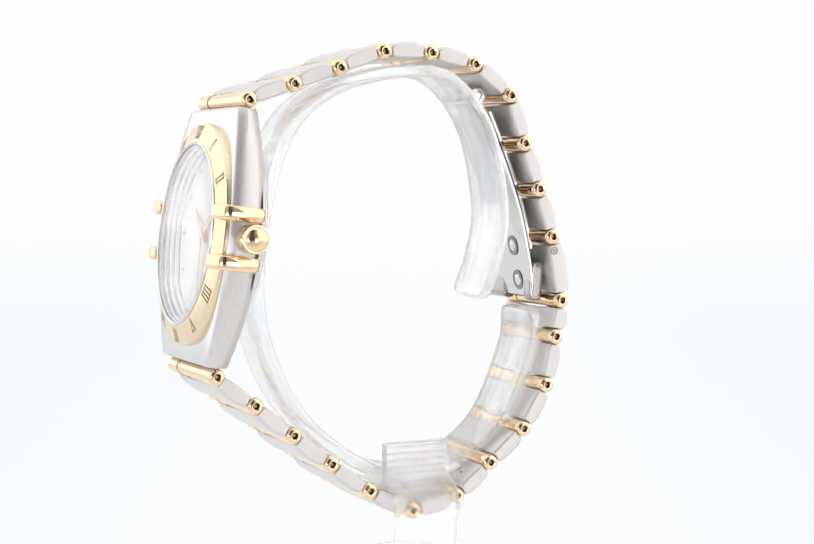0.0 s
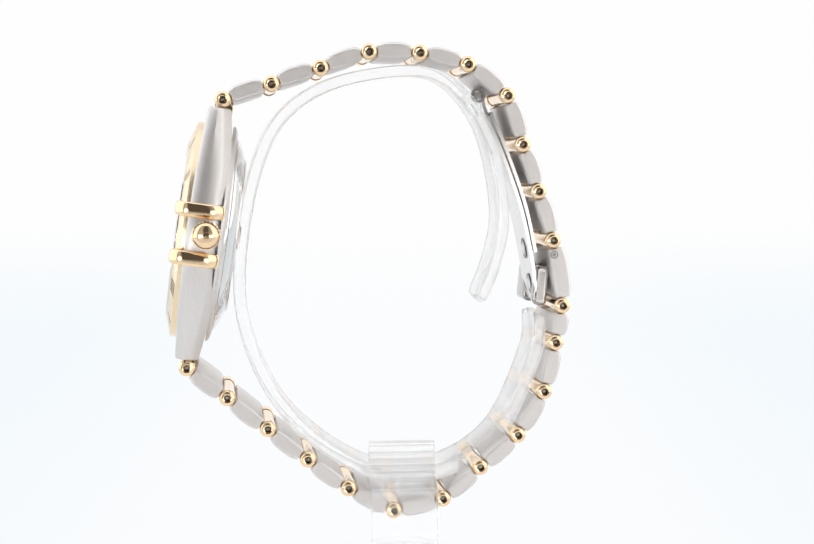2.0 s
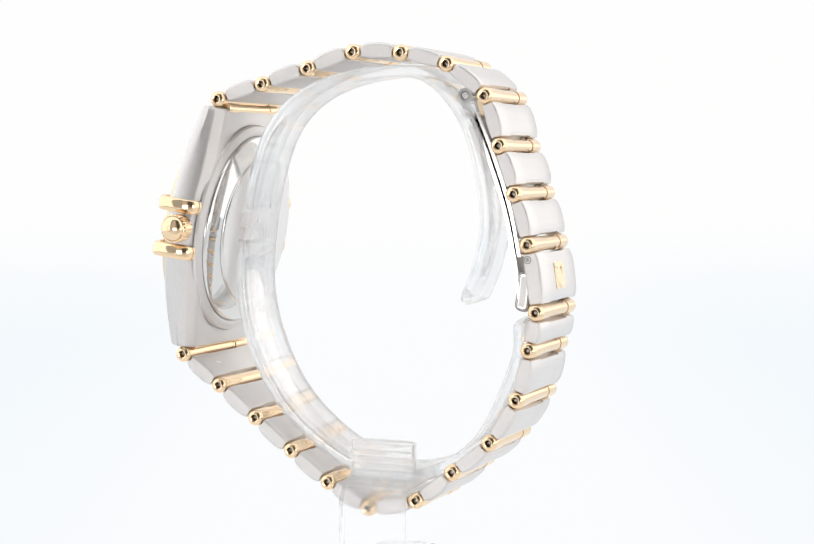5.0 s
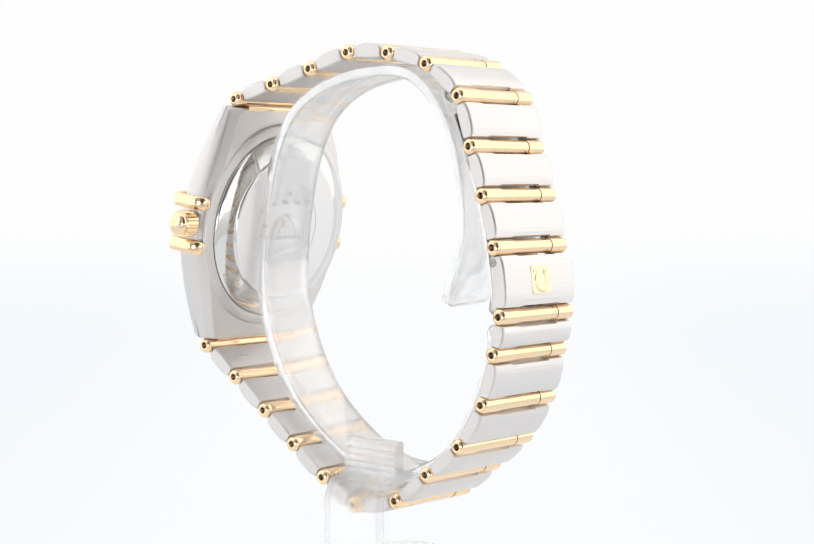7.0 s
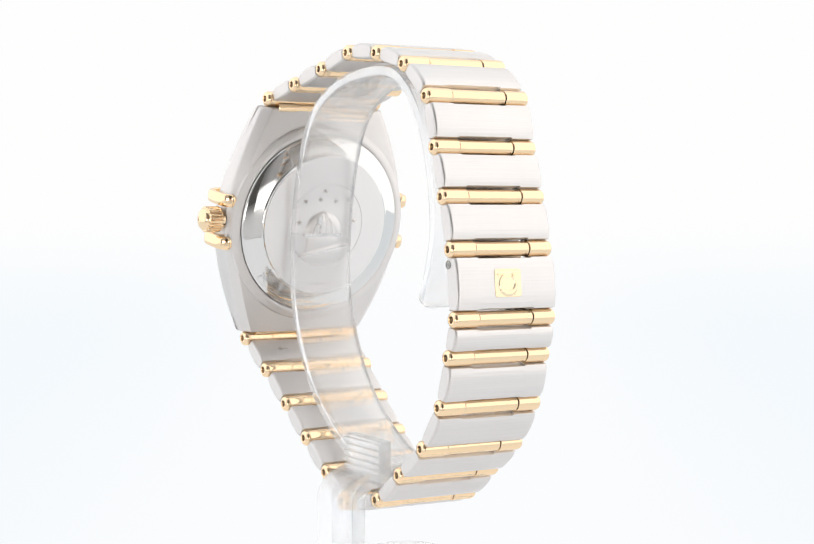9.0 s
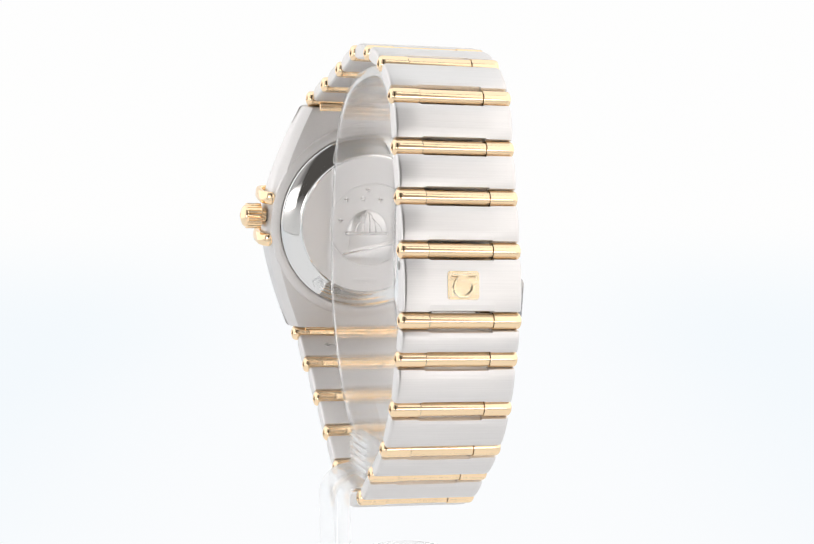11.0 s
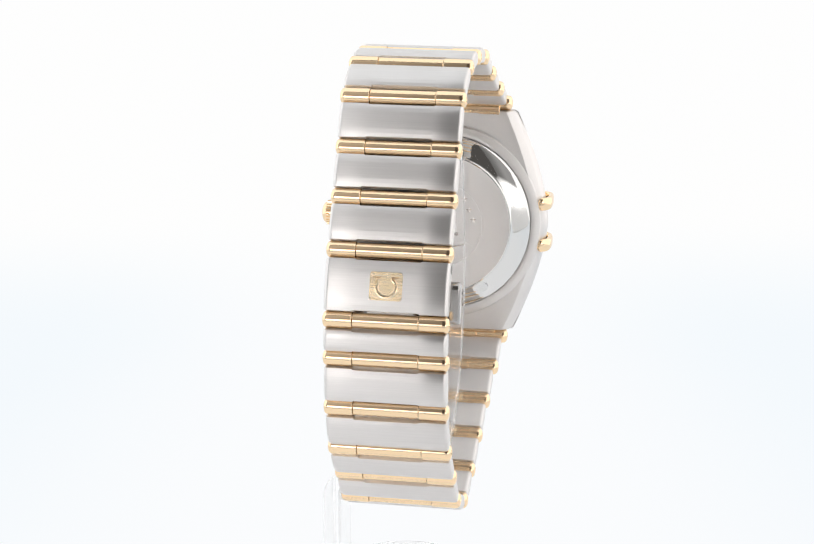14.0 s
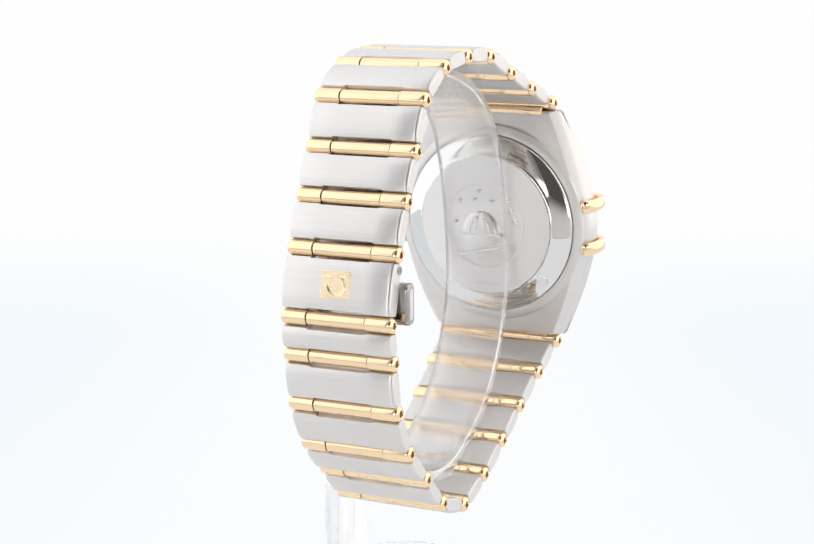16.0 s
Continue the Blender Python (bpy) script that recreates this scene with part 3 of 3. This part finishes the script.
        part("rivet", lathe([(3.2, -0.05), (3.0, 0.25), (2.0, 0.6), (0.02, 0.75)], q, 20), steel_polished, plate_in)
    # curled hinge
    put2 = lambda a, b, h: W(h, 37.0 + a, -1.7 + b)
    hinge = part("clasp_hinge", lathe([(3.9, -19), (3.9, 19), (2.3, 19), (2.3, -19), (3.9, -19)], put2, 24), steel_polished, watch, "curled steel hinge of the clasp")
    part("pin", lathe([(0.02, -18.6), (1.9, -18.6), (1.9, 18.6), (0.02, 18.6)], put2, 18), steel_soft, hinge)
    leaf("hinge_neck", [(40.4, -3.2), (41.0, -7.0), (43.0, -12.5)], 1.7, 13, [steel_polished, steel_satin])
    # push buttons standing out at both flanks
    for sgn, out in ((1, 20.0), (-1, 34.8)):
        q = lambda x, a, b, sgn=sgn: W(sgn * x, 69.6 + a * 0.975 + b * 0.1, -100.4 - a * 0.16 + b * 0.98)
        btn = part("push_button", slab(rounded(7.6, 21.0, 3.0), q, 12, out, 1.6 * U, 4), button_steel, watch, "brushed steel clasp push button")
        part("face", slab(rounded(3.4, 15.6, 1.4), q, out - 0.2, out + 0.15, 0.1 * U), steel_satin, btn)


def build_watch():
    watch = new("wristwatch")
    tagged(watch, "steel and gold wristwatch closed round a clear display ring", "watch")
    build_case(watch)
    for k in range(22):
        build_bar(watch, k)
    for k in range(21):
        ob, put, half, w = build_link(watch, k)
        if k in (14, 20):
            build_arrow(ob, k)
        if k == 9:
            build_clasp(watch, ob, put, half, w)
    return watch


def build_arrow(link, k):
    """A small arrow struck into the inner face of a link."""
    L, put = chord(k)
    pts = [(-3.4, -0.35), (0.8, -0.35), (0.8, -1.5), (3.4, 0.0), (0.8, 1.5), (0.8, 0.35), (-3.4, 0.35)]
    part("arrow_mark", slab(pts, lambda x, a, b: put(18 + a, b, x), -3.05, -3.2), steel_polished, link)


# ---- the display stand ----
def T(x, y, z):
    return Vector((x * U, y * U, (z + 275) * U))


def build_stand():
    stand = new("display_stand")
    tagged(stand, "clear acrylic watch stand with an open springy ring", "stand")
    mid = spline([(68.2, -114), (66.5, -136), (46.8, -177.5), (14, -197.6), (-22, -195.3), (-63, -164.5), (-84.6, -118), (-84.4, -70), (-71, -22), (-46, 1.8), (-8, 11.3),
                  (20, 7.4), (41, -19), (49.6, -60), (46, -86), (37.6, -108)], 14)
    n = len(mid)
    run = np.concatenate([[0.0], np.cumsum([np.linalg.norm(b - a) for a, b in zip(mid, mid[1:])])])
    tail = [min(r, run[-1] - r) for r in run]     # way from the nearer end
    bend = lambda r, size: size - math.sqrt(max(0.0, size * size - max(0.0, size - r) ** 2))
    up, dn = [], []
    for i, c in enumerate(mid):
        d = mid[min(i + 1, n - 1)] - mid[max(i - 1, 0)]
        d = d / np.linalg.norm(d)
        nn = np.array([-d[1], d[0]])
        t = 3.5 - 0.7 * i / n - 0.75 * bend(tail[i], 2.6)
        up.append(c + nn * t)
        dn.append(c - nn * t)
    rings = []
    x0, x1 = -19.6, 17.6
    edge = ((0.0, 0.5), (0.25, 0.78), (0.7, 0.93), (1.3, 1.0))
    for i in range(n):
        a, c = up[i], dn[i]
        m0 = (a + c) / 2
        nip = bend(tail[i], 7.5)
        across = [(x0 + nip + b, k) for b, k in edge] + [(x1 - nip - b, k) for b, k in reversed(edge)]
        ring = []
        for side, order in ((a, across), (c, across[::-1])):
            for x, k in order:
                p = m0 + (side - m0) * k
                ring.append(T(x, p[0], p[1]))
        rings.append(ring)
    bm = loft(rings)
    for f in bm.faces:
        f.material_index = int(len(f.verts) > 4 or min(v.co.x for v in f.verts) > (x1 - 0.3) * U or max(v.co.x for v in f.verts) < (x0 + 0.3) * U)
    part("ring", bm, [acrylic, acrylic_edge], stand, "open clear acrylic ring", smooth=25)
    # bent plate: upright leg beside the bracelet, turned over into a tongue under the ring
    def bent(steps=10):
        outer, inner = [(42, -262)], [(33.5, -262)]
        for i in range(steps + 1):
            a = math.pi / 2 * i / steps
            outer.append((24 + 18 * math.cos(a), -211 + 14.6 * math.sin(a)))
            inner.append((28 + 5.5 * math.cos(a), -210 + 6.6 * math.sin(a)))
        outer.append((-19, -196.4))
        inner.append((-19, -203.4))
        return outer + inner[::-1]

    bm = slab(bent(), lambda x, a, b: T(a, x, b), -21, 13, 1.0 * U, 3)
    part("leg", bm, acrylic_thick, stand, "bent clear acrylic leg plate", smooth=25)
    # grooved block that carries the ring
    steps = [(17.9, -200.5)]
    for i in range(6):
        z = -200.5 + 3.5 * i
        steps += [(25.4, z), (25.0, z + 1.9), (23.6, z + 2.4), (23.6, z + 3.1)]
    steps += [(22.8, -179.3), (17.9, -179.3)]
    part("block", slab(steps, lambda x, a, b: T(a, x, b), -21, 13, 0.25 * U, 2), acrylic_block, stand, "grooved clear acrylic block")
    base = part("base", lathe([(0.02, -275), (74, -275), (75, -274), (75, -263.5), (74, -262.4), (0.02, -262.4)], lambda a, b, h: T(a, b, h), 72), acrylic, stand, "round clear acrylic base")
    part("boss", lathe([(22, -262.2), (22, -242.9), (21, -241.6), (0.02, -241.6)], lambda a, b, h: T(a - 0, b, h), 48), acrylic, stand)
    for ob in stand.children:
        ob.visible_shadow = False
    return stand


watch = build_watch()
stand = build_stand()


def motions():
    """Watch and stand turn together on the table, at an even rate."""
    times = [0.5 * i for i in range(33)]
    turn = lambda t: -66.975 - 8.769 * t
    lean = pose(-8.2 * U, 0, 0, 0, -2.087, 0) @ pose(0, 0, LOW * U)
    walk(watch, [(t, pose(0, 0, CAM_H, 0, 0, turn(t)) @ lean) for t in times])
    walk(stand, [(t, pose(0, 0, 0, 0, 0, turn(t))) for t in times])


motions()
